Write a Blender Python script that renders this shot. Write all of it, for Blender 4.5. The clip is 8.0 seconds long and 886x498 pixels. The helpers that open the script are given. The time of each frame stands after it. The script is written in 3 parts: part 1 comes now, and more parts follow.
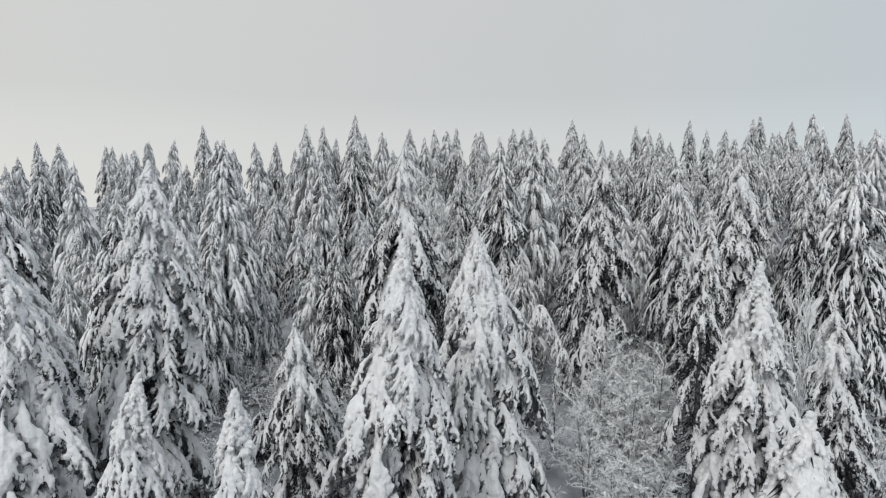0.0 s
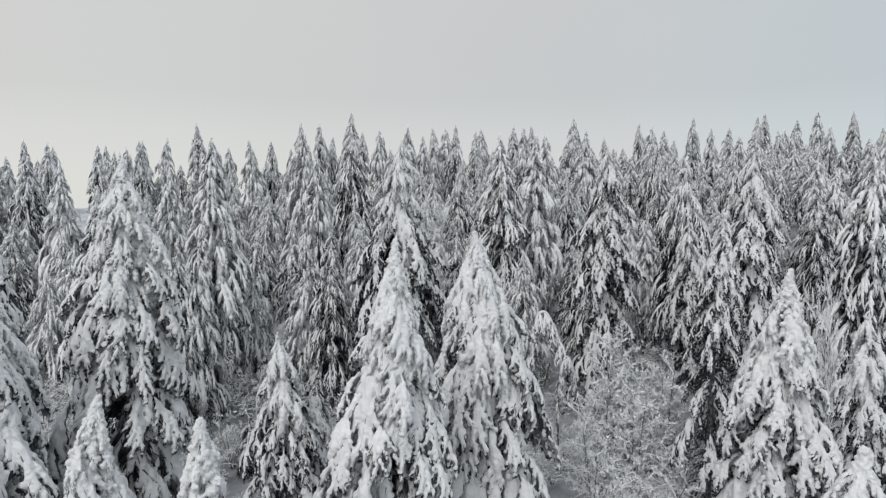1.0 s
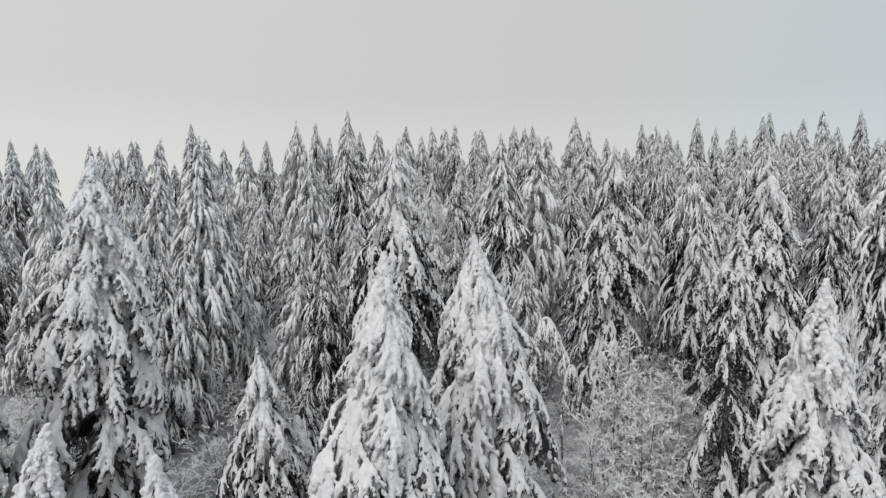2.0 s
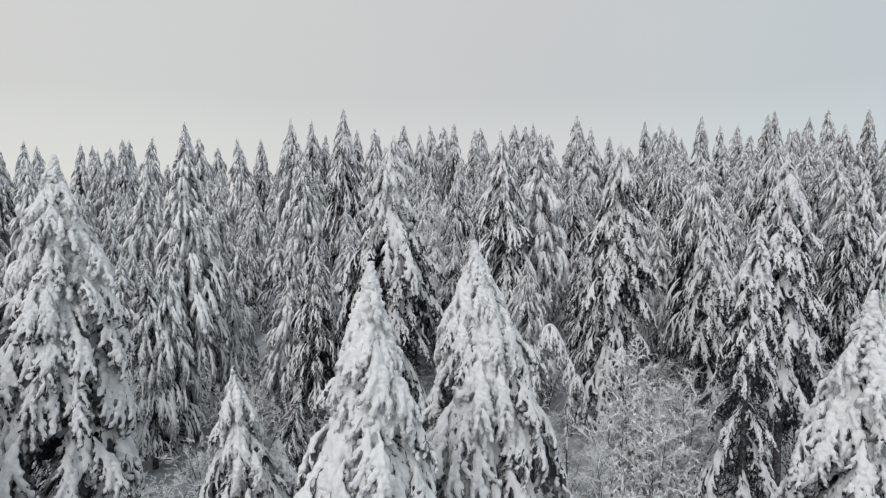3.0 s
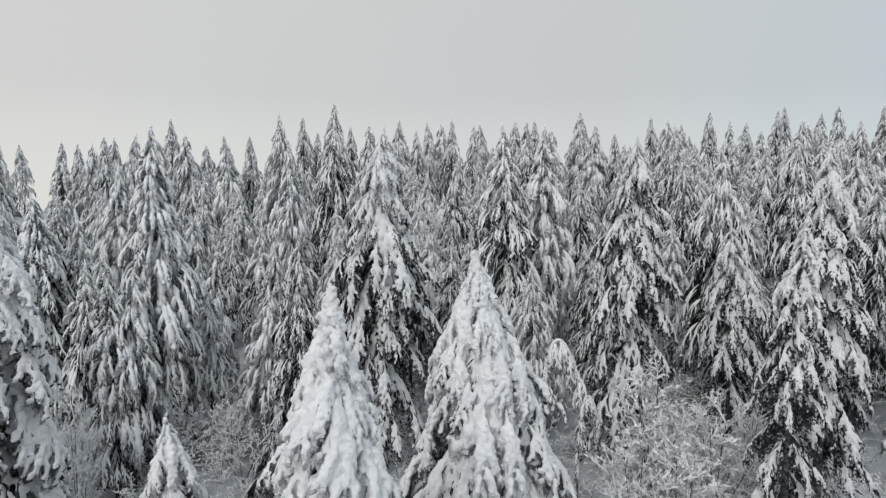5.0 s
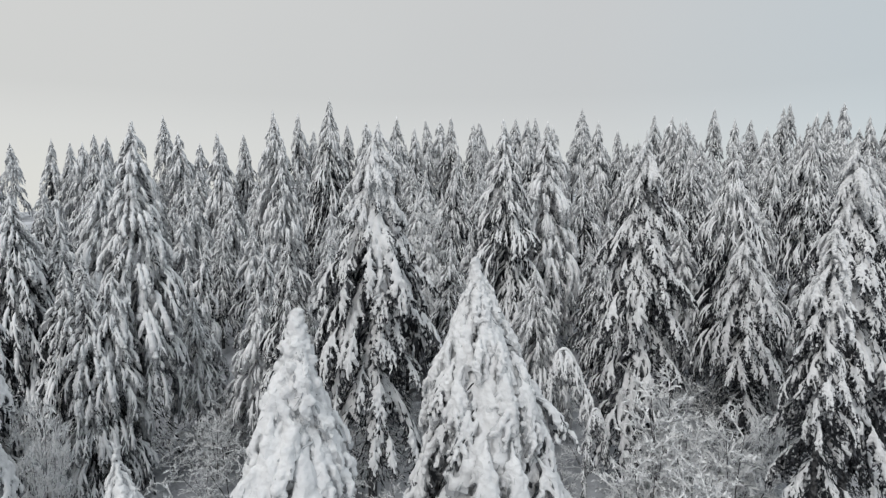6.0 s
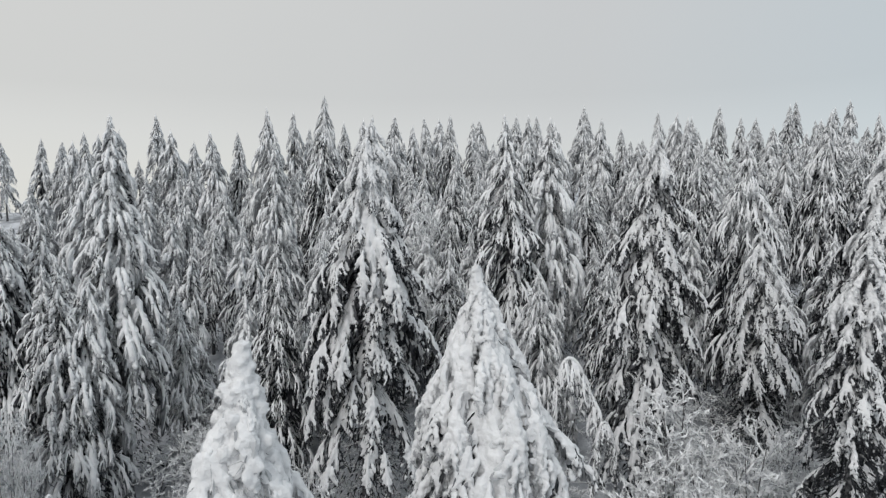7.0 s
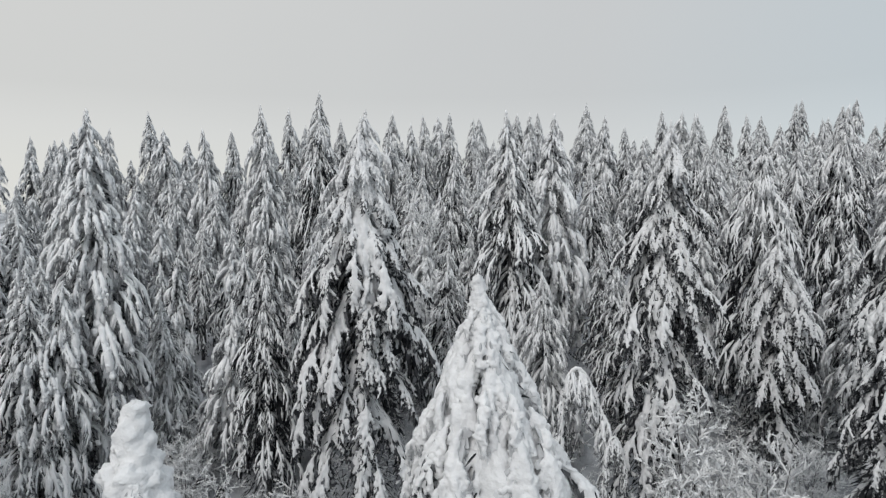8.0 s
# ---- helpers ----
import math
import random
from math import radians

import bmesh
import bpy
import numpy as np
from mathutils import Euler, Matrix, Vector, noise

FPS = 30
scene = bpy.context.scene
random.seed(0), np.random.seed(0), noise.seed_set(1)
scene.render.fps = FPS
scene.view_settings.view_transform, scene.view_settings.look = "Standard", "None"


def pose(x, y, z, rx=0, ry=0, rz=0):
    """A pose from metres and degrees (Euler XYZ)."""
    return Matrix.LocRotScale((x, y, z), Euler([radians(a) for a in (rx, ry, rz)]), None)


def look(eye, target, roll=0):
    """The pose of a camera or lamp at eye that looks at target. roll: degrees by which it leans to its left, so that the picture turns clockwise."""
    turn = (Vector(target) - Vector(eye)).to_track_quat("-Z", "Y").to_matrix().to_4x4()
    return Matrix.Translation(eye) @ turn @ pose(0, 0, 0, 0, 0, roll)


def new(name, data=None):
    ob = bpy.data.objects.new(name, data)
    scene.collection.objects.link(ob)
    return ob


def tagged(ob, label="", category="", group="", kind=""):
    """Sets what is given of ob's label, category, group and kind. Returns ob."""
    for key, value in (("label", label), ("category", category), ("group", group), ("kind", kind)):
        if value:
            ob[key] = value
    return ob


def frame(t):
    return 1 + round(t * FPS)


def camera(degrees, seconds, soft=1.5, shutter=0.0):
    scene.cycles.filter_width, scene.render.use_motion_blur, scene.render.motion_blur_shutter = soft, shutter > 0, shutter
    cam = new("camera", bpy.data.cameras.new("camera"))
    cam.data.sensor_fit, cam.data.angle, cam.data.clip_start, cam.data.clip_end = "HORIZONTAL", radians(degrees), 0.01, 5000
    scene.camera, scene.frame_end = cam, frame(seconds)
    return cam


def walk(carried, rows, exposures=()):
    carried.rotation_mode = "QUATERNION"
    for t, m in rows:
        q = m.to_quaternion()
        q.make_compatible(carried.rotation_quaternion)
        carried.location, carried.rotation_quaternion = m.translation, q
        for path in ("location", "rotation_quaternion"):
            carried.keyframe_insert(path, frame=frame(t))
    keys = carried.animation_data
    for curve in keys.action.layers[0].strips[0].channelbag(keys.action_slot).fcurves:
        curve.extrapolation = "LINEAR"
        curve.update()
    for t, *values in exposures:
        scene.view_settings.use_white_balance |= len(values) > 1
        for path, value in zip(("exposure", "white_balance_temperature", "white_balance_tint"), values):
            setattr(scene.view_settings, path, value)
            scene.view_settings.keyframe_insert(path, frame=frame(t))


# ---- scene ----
cam = camera(73.0, 8.0, soft=1.3)
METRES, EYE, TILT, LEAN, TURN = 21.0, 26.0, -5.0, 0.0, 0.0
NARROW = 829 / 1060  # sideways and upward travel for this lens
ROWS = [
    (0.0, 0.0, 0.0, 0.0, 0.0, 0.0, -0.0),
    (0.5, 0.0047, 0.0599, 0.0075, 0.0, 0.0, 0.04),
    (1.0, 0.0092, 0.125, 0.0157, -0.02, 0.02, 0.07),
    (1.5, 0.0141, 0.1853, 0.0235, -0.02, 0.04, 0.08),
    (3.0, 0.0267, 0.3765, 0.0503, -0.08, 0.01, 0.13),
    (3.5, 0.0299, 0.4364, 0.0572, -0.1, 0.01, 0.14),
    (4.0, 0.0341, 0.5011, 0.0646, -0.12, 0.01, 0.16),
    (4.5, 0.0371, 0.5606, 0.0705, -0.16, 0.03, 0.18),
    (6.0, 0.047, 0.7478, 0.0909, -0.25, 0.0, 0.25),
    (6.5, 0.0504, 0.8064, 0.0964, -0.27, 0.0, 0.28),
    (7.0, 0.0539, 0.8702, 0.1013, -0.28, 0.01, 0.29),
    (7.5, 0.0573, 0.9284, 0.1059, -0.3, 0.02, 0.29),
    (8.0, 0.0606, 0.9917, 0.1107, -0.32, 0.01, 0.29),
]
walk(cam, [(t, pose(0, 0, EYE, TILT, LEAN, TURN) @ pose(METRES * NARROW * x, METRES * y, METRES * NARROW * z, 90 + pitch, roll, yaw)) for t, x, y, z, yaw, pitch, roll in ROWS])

# world: an overcast winter sky, brighter overhead than low down
world = bpy.data.worlds.new("overcast_sky")
scene.world = world
world.use_nodes = True
wn, wl = world.node_tree.nodes, world.node_tree.links
wn.clear()
w_out = wn.new("ShaderNodeOutputWorld")
w_bg = wn.new("ShaderNodeBackground")
w_tc = wn.new("ShaderNodeTexCoord")
w_sep = wn.new("ShaderNodeSeparateXYZ")
wl.new(w_tc.outputs["Generated"], w_sep.inputs[0])
w_nishita = wn.new("ShaderNodeTexSky")
w_nishita.sky_type = "NISHITA"
w_nishita.sun_disc = False
w_nishita.sun_elevation = radians(41)
w_nishita.sun_rotation = radians(203)
# side to side: a warm grey turning to a cool grey
w_side = wn.new("ShaderNodeMapRange")
w_side.inputs["From Min"].default_value, w_side.inputs["From Max"].default_value = -0.65, 0.65
wl.new(w_sep.outputs["X"], w_side.inputs["Value"])
w_tint = wn.new("ShaderNodeValToRGB")
w_tint.color_ramp.elements[0].color = (0.665, 0.665, 0.645, 1)
w_tint.color_ramp.elements[1].color = (0.535, 0.590, 0.620, 1)
mid = w_tint.color_ramp.elements.new(0.68)
mid.color = (0.592, 0.603, 0.603, 1)
wl.new(w_side.outputs[0], w_tint.inputs[0])
# height: pale rim, even grey, bright overhead
w_high = wn.new("ShaderNodeValToRGB")
w_high.color_ramp.elements[0].position, w_high.color_ramp.elements[0].color = 0.0, (1.12, 1.12, 1.10, 1)
w_high.color_ramp.elements[1].position, w_high.color_ramp.elements[1].color = 1.0, (1.36, 1.42, 1.51, 1)
for where, value in ((0.10, 1.06), (0.16, 0.98), (0.35, 1.0)):
    stop = w_high.color_ramp.elements.new(where)
    stop.color = (value, value, value, 1)
wl.new(w_sep.outputs["Z"], w_high.inputs[0])
w_noise = wn.new("ShaderNodeTexNoise")
w_noise.inputs["Scale"].default_value, w_noise.inputs["Detail"].default_value = 2.2, 3
w_cloud = wn.new("ShaderNodeMapRange")
w_cloud.inputs["To Min"].default_value, w_cloud.inputs["To Max"].default_value = 0.97, 1.03
wl.new(w_tc.outputs["Generated"], w_noise.inputs["Vector"])
wl.new(w_noise.outputs["Fac"], w_cloud.inputs["Value"])
w_mul = wn.new("ShaderNodeMix")
w_mul.data_type, w_mul.blend_type = "RGBA", "MULTIPLY"
w_mul.inputs["Factor"].default_value = 1
wl.new(w_tint.outputs[0], w_mul.inputs["A"])
wl.new(w_high.outputs[0], w_mul.inputs["B"])
w_mul2 = wn.new("ShaderNodeMix")
w_mul2.data_type, w_mul2.blend_type = "RGBA", "MULTIPLY"
w_mul2.inputs["Factor"].default_value = 1
wl.new(w_mul.outputs["Result"], w_mul2.inputs["A"])
wl.new(w_cloud.outputs[0], w_mul2.inputs["B"])
w_mix = wn.new("ShaderNodeMix")
w_mix.data_type = "RGBA"
w_mix.inputs["Factor"].default_value = 0.006
wl.new(w_mul2.outputs["Result"], w_mix.inputs["A"])
wl.new(w_nishita.outputs[0], w_mix.inputs["B"])
wl.new(w_mix.outputs["Result"], w_bg.inputs["Color"])
wl.new(w_bg.outputs[0], w_out.inputs[0])
w_bg.inputs["Strength"].default_value = 0.96

sun_data = bpy.data.lights.new("veiled_sun", "SUN")
sun_data.energy, sun_data.angle, sun_data.color = 1.05, radians(22), (1.0, 0.985, 0.97)
sun = new("veiled_sun", sun_data)
sun.matrix_world = look((-25, -60, 56), (0, 0, 0))


# ---- materials ----
def material(name, rough):
    m = bpy.data.materials.new(name)
    m.use_nodes = True
    b = m.node_tree.nodes["Principled BSDF"]
    b.inputs["Roughness"].default_value = rough
    return m, m.node_tree.nodes, m.node_tree.links, b


def two_tone(nodes, links, bsdf, scale, dark, light, low=0.35, high=0.65, detail=4):
    """A noise in world metres that mixes two colours."""
    geo = nodes.new("ShaderNodeNewGeometry")
    tex = nodes.new("ShaderNodeTexNoise")
    tex.inputs["Scale"].default_value, tex.inputs["Detail"].default_value = scale, detail
    links.new(geo.outputs["Position"], tex.inputs["Vector"])
    ramp = nodes.new("ShaderNodeValToRGB")
    ramp.color_ramp.elements[0].position, ramp.color_ramp.elements[0].color = low, (*dark, 1)
    ramp.color_ramp.elements[1].position, ramp.color_ramp.elements[1].color = high, (*light, 1)
    links.new(tex.outputs["Fac"], ramp.inputs[0])
    links.new(ramp.outputs[0], bsdf.inputs["Base Color"])
    return geo, tex, ramp


def add_bump(nodes, links, bsdf, geo, scale, distance, strength=1.0, detail=3):
    tex = nodes.new("ShaderNodeTexNoise")
    tex.inputs["Scale"].default_value, tex.inputs["Detail"].default_value = scale, detail
    links.new(geo.outputs["Position"], tex.inputs["Vector"])
    bump = nodes.new("ShaderNodeBump")
    bump.inputs["Distance"].default_value, bump.inputs["Strength"].default_value = distance, strength
    links.new(tex.outputs["Fac"], bump.inputs["Height"])
    links.new(bump.outputs[0], bsdf.inputs["Normal"])


def snow_material(name, bare, lumps, dull=1.0):
    """Snow on boughs; here and there, more where bare is high, rimed needles break through in hanging streaks."""
    m, n, l, b = material(name, 0.6)
    geo, tex, ramp = two_tone(n, l, b, 2.5, (0.79 * dull, 0.795 * dull, 0.805 * dull), (0.90 * dull, 0.902 * dull, 0.905 * dull))
    squash = n.new("ShaderNodeVectorMath")
    squash.operation = "MULTIPLY"
    squash.inputs[1].default_value = (1, 1, 0.5)
    l.new(geo.outputs["Position"], squash.inputs[0])
    spots = n.new("ShaderNodeTexNoise")
    spots.inputs["Scale"].default_value, spots.inputs["Detail"].default_value = 5.5, 5
    spots.inputs["Roughness"].default_value = 0.6
    l.new(squash.outputs[0], spots.inputs["Vector"])
    where = n.new("ShaderNodeMapRange")
    where.inputs["From Min"].default_value, where.inputs["From Max"].default_value = bare - 0.05, bare + 0.10
    l.new(spots.outputs["Fac"], where.inputs["Value"])
    mix = n.new("ShaderNodeMix")
    mix.data_type = "RGBA"
    mix.inputs["A"].default_value = (0.085, 0.092, 0.10, 1)
    l.new(where.outputs[0], mix.inputs["Factor"])
    l.new(ramp.outputs[0], mix.inputs["B"])
    l.new(mix.outputs["Result"], b.inputs["Base Color"])
    b.inputs["Specular IOR Level"].default_value = 0.25
    add_bump(n, l, b, geo, 8.0, lumps, 0.9, 5)
    return m


def needle_material(name, dark, pale):
    """Twigs and needles, each one more or less furred with rime."""
    m, n, l, b = material(name, 0.75)
    geo, tex, ramp = two_tone(n, l, b, 3.0, dark, pale, 0.40, 1.0, 4)
    add = n.new("ShaderNodeMath")
    add.operation = "MULTIPLY_ADD"
    add.inputs[1].default_value = 0.5
    l.new(geo.outputs["Random Per Island"], add.inputs[0])
    half = n.new("ShaderNodeMath")
    half.operation = "MULTIPLY"
    half.inputs[1].default_value = 0.6
    l.new(tex.outputs["Fac"], half.inputs[0])
    l.new(half.outputs[0], add.inputs[2])
    l.new(add.outputs[0], ramp.inputs[0])
    b.inputs["Specular IOR Level"].default_value = 0.2
    return m


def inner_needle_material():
    """Snowless needles near the trunk, coloured near-black to paint in the crown's inner shade."""
    m, n, l, b = material("shaded_bare_needles", 0.7)
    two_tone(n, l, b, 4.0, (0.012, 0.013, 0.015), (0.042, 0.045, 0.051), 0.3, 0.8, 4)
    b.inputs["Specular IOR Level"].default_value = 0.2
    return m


def bark_material():
    m, n, l, b = material("frosted_bark", 0.85)
    geo, tex, ramp = two_tone(n, l, b, 5.0, (0.030, 0.030, 0.032), (0.24, 0.24, 0.245), 0.4, 0.75, 6)
    add_bump(n, l, b, geo, 22.0, 0.03)
    return m


def twig_material():
    m, n, l, b = material("hoar_frost_twigs", 0.7)
    geo, tex, ramp = two_tone(n, l, b, 6.0, (0.34, 0.35, 0.365), (0.90, 0.905, 0.91), 0.0, 0.35, 4)
    l.new(geo.outputs["Random Per Island"], ramp.inputs[0])
    return m


def ground_material():
    m, n, l, b = material("forest_floor_snow", 0.65)
    geo, tex, ramp = two_tone(n, l, b, 0.35, (0.25, 0.26, 0.28), (0.60, 0.615, 0.64), 0.28, 0.62, 6)
    b.inputs["Specular IOR Level"].default_value = 0.2
    add_bump(n, l, b, geo, 3.0, 0.2, 0.8, 6)
    return m


SNOW, PATCHY, NEEDLES, RIMED, HOAR, FURRED, INNER_SHADE, BARK, TWIG, FLOOR = snow_material("packed_snow", 0.20, 0.07, 0.90), snow_material("patchy_snow", 0.24, 0.06), needle_material("frosted_needles", (0.012, 0.013, 0.016), (0.22, 0.225, 0.24)), needle_material("rimed_needles", (0.03, 0.033, 0.037), (0.44, 0.45, 0.465)), needle_material("hoary_needles", (0.08, 0.085, 0.092), (0.62, 0.63, 0.645)), needle_material("furred_needles", (0.36, 0.368, 0.38), (0.84, 0.85, 0.86)), inner_needle_material(), bark_material(), twig_material(), ground_material()


# ---- the ground: a hollow in front, a wooded hillside behind ----
def soft(u):
    return 6 * np.logaddexp(0, u / 6)


def ground_z(x, y):
    k = np.clip((y - 50) / 70, 0, 1)
    k = k * k * (3 - 2 * k)
    x = np.clip(x, -130, 130)
    return 0.23 * (soft(y - 42) - soft(y - 165)) - 0.06 * soft(y - 195) + 0.05 * x * k


def mesh_of(name, verts, faces, materials, smooth=True, slots=None):
    me = bpy.data.meshes.new(name)
    me.from_pydata(np.asarray(verts).tolist(), [], np.asarray(faces).tolist())
    for m in materials:
        me.materials.append(m)
    if slots is not None:
        me.polygons.foreach_set("material_index", np.asarray(slots, dtype=np.int32))
    if smooth:
        me.polygons.foreach_set("use_smooth", np.ones(len(me.polygons), dtype=bool))
    me.update()
    return me


def build_ground():
    steps = np.concatenate([np.linspace(0, 190, 110), 190 + np.geomspace(4, 2600, 28)])
    xs = np.concatenate([-steps[:0:-1], steps])
    ys = np.concatenate([-20 - np.geomspace(4, 2600, 22)[::-1], np.linspace(-20, 210, 150), 210 + np.geomspace(4, 2600, 22)])
    gx, gy = np.meshgrid(xs, ys)
    rough = np.array([noise.fractal(Vector((a * 0.12, b * 0.12, 0.3)), 0.9, 2.0, 4) for a, b in zip(gx.ravel(), gy.ravel())])
    gz = ground_z(gx, gy) + 0.35 * rough.reshape(gx.shape) - 0.2
    verts = np.stack([gx, gy, gz], -1).reshape(-1, 3)
    w, h = len(xs), len(ys)
    i = (np.arange(h - 1)[:, None] * w + np.arange(w - 1)).ravel()
    faces = np.stack([i, i + 1, i + w + 1, i + w], -1)
    ob = new("ground", mesh_of("ground", verts, faces, [FLOOR]))
    tagged(ob, "snow-covered forest floor rising into a wooded hillside", "ground", kind="structure")


build_ground()


# ---- spruces ----
class Soup:
    """Triangles gathered piece by piece."""

    def __init__(self):
        self.v, self.f, self.n = [], [], 0

    def add(self, v, f):
        self.v.append(v)
        self.f.append(f + self.n)
        self.n += len(v)

    def arrays(self):
        return np.concatenate(self.v or [np.zeros((0, 3))]), np.concatenate(self.f or [np.zeros((0, 3), int)])


def tube(points, radii, sides, rng, lump=0.0, flat=1.0):
    """A closed lumpy tube round a line of points; flat squeezes it in height."""
    p = np.asarray(points, float)
    n = len(p)
    d = np.gradient(p, axis=0)
    d /= np.linalg.norm(d, axis=1, keepdims=True) + 1e-9
    up = np.tile([0.0, 0.0, 1.0], (n, 1))
    steep = np.abs(d[:, 2]) > 0.95
    up[steep] = [1.0, 0.0, 0.0]
    side = np.cross(d, up)
    side /= np.linalg.norm(side, axis=1, keepdims=True)
    up = np.cross(side, d)
    a = np.linspace(0, 2 * np.pi, sides, endpoint=False) + rng.random() * 2
    r = np.asarray(radii)[:, None] * (1 + lump * (rng.random((n, sides)) - 0.5) * 2)
    v = p[:, None] + r[..., None] * (np.cos(a)[None, :, None] * side[:, None] + flat * np.sin(a)[None, :, None] * up[:, None])
    v = v.reshape(-1, 3)
    k = np.arange(n - 1)[:, None] * sides
    j = np.arange(sides)
    j2 = (j + 1) % sides
    q = np.stack([k + j, k + j2, k + sides + j2, k + sides + j], -1).reshape(-1, 4)
    fan = np.arange(1, sides - 1)
    cap = np.stack([np.zeros_like(fan), fan, fan + 1], -1) + (n - 1) * sides
    return v, np.concatenate([q[:, [0, 1, 2]], q[:, [0, 2, 3]], cap, cap[:, ::-1] - (n - 1) * sides])


def blades(starts, ends, width, rng):
    """Thin hanging triangles, one from each start to each end."""
    n = len(starts)
    w = rng.normal(size=(n, 3))
    w /= np.linalg.norm(w, axis=1, keepdims=True)
    w *= width * (0.6 + 0.8 * rng.random((n, 1)))
    v = np.stack([starts - w, starts + w, ends], 1).reshape(-1, 3)
    return v, np.arange(3 * n).reshape(-1, 3)


def ball(centre, radius, rng, squash=0.8):
    """A rounded, slightly uneven lump of snow."""
    rings, sides = 3, 7
    tall = np.linspace(0.0, np.pi, rings + 2)
    around = np.linspace(0, 2 * np.pi, sides, endpoint=False) + rng.random()
    r = radius * rng.uniform(0.9, 1.1, (rings + 2, sides))
    v = np.stack([np.sin(tall)[:, None] * np.cos(around), np.sin(tall)[:, None] * np.sin(around), np.repeat(squash * np.cos(tall)[:, None], sides, 1)], -1)
    v = centre + v * r[..., None]
    v[0], v[-1] = v[0].mean(0), v[-1].mean(0)
    k = np.arange(rings + 1)[:, None] * sides
    j = np.arange(sides)
    j2 = (j + 1) % sides
    q = np.stack([k + j, k + sides + j, k + sides + j2, k + j2], -1).reshape(-1, 4)
    return v.reshape(-1, 3), np.concatenate([q[:, [0, 1, 2]], q[:, [0, 2, 3]]])


def curve(root, middle, tip, n):
    """Points along a bent line."""
    q = np.linspace(0, 1, n)[:, None]
    return (1 - q) ** 2 * root + 2 * q * (1 - q) * middle + q ** 2 * tip


# level of detail: rings and sides of the spine, fingers, rings and sides of a finger, blades, blade width, lumps; and how stout its snow lies
LEVELS = {0: (13, 8, 8, 6, 7, 100, 0.010, 8), 1: (7, 5, 6, 4, 4, 40, 0.015, 1), 2: (5, 4, 5, 3, 3, 14, 0.026, 0), 3: (4, 3, 4, 3, 3, 10, 0.032, 0), 4: (6, 6, 5, 4, 6, 30, 0.022, 2)}
STOUT = {0: 0.95, 1: 1.05, 2: 1.1, 3: 1.35, 4: 1.45}
HANG = np.array([0.76, 0.0, -0.65])  # straight down, as a bough is pitched


def bough(seed, level, fat):
    """A drooping bough one metre long: lumps of snow along its spine and on the twigs that hang off it like fingers,
    dark needles and a shade-imitating tube under each.
    """
    rng = np.random.default_rng(seed)
    rings, sides, fingers, f_rings, f_sides, n_blades, width, lumps = LEVELS[level]
    snow, dark = Soup(), Soup()
    droop, sway = rng.uniform(0.10, 0.32), rng.uniform(-0.14, 0.14)
    girth = (0.021 + 0.0185 * fat) * STOUT[level]
    lumps = 2 * lumps if fat > 2 else lumps
    rough = 0.10 if fat > 2 else 0.22

    def stem(s):
        s = np.asarray(s, float)[..., None]
        return np.concatenate([0.92 * s, sway * s * s, 0.10 * np.sin(np.pi * s) - droop * s ** 1.7], -1)

    def load(pts, r, n_sides, shaded=True):
        """Snow round a line of points; a wider needle-coloured tube below it imitates its shade."""
        n = len(pts)
        q = np.linspace(0, 1, n)
        swell = np.clip(np.sin(np.pi * (0.10 + 0.86 * q)), 0, 1) ** 0.55 * rng.uniform(0.6, 1.35, n)
        swell[0], swell[-1] = 0.3, 0.42
        up = -HANG * r * 0.45
        snow.add(*tube(pts + up + rng.normal(0, 0.12 * r, pts.shape), r * swell, n_sides, rng, rough, 0.86))
        if not shaded:
            return
        step = 2 if n > 5 else 1
        below = tube(pts[::step] + HANG * r * 0.75, (r * swell)[::step] * 1.30, max(3, n_sides // 2), rng, 0.35, 0.9)
        dark.add(*below)

    load(stem(np.linspace(0.02, 1.0, rings)), girth * 1.15, sides)
    starts = []
    for k in range(fingers):
        side = 1 if k % 2 else -1
        s = 0.12 + 0.84 * (k + rng.uniform(0.1, 0.9)) / fingers
        root = stem(s)
        size = rng.uniform(0.65, 1.25) * (0.34 - 0.17 * s) * (0.8 if fat > 2 else 1.0)
        sideways = np.array([rng.uniform(0.45, 0.9), side * rng.uniform(0.35, 0.75), rng.uniform(-0.12, 0.03)])
        middle = root + 0.55 * size * sideways
        tip = middle + size * (HANG * rng.uniform(0.5, 0.85) + [rng.uniform(0, 0.2), side * rng.uniform(0.0, 0.18), 0])
        pts = curve(root, middle, tip, f_rings)
        load(pts, girth * rng.uniform(0.65, 1.05), f_sides, level in (0, 1, 4) or k % 2 == 0)
        starts += [pts[1:]]
    starts = np.concatenate(starts + [stem(np.linspace(0.2, 1, 8))])
    pick = starts[rng.integers(0, len(starts), n_blades)] + HANG * girth * 0.8 + rng.normal(0, 0.018, (n_blades, 3))
    way = HANG * rng.uniform(0.05, 0.17, (n_blades, 1)) + rng.normal(0, 0.045, (n_blades, 3)) * [1, 1.4, 0.6]
    dark.add(*blades(pick, pick + way, width, rng))
    # a few fine twigs furred white
    furred = n_blades // 4 if level in (2, 3) else 0
    if furred:
        snow.add(*blades(pick[:furred], pick[:furred] + way[:furred] * 1.1 + [0.02, 0, 0.02], width * 0.7, rng))
    for k in range(lumps):
        p = starts[rng.integers(0, len(starts))] - HANG * girth * 0.4
        snow.add(*ball(p + rng.normal(0, 0.015, 3), girth * rng.uniform(0.7, 1.3), rng))
    return snow.arrays(), dark.arrays()


BOUGHS = {}


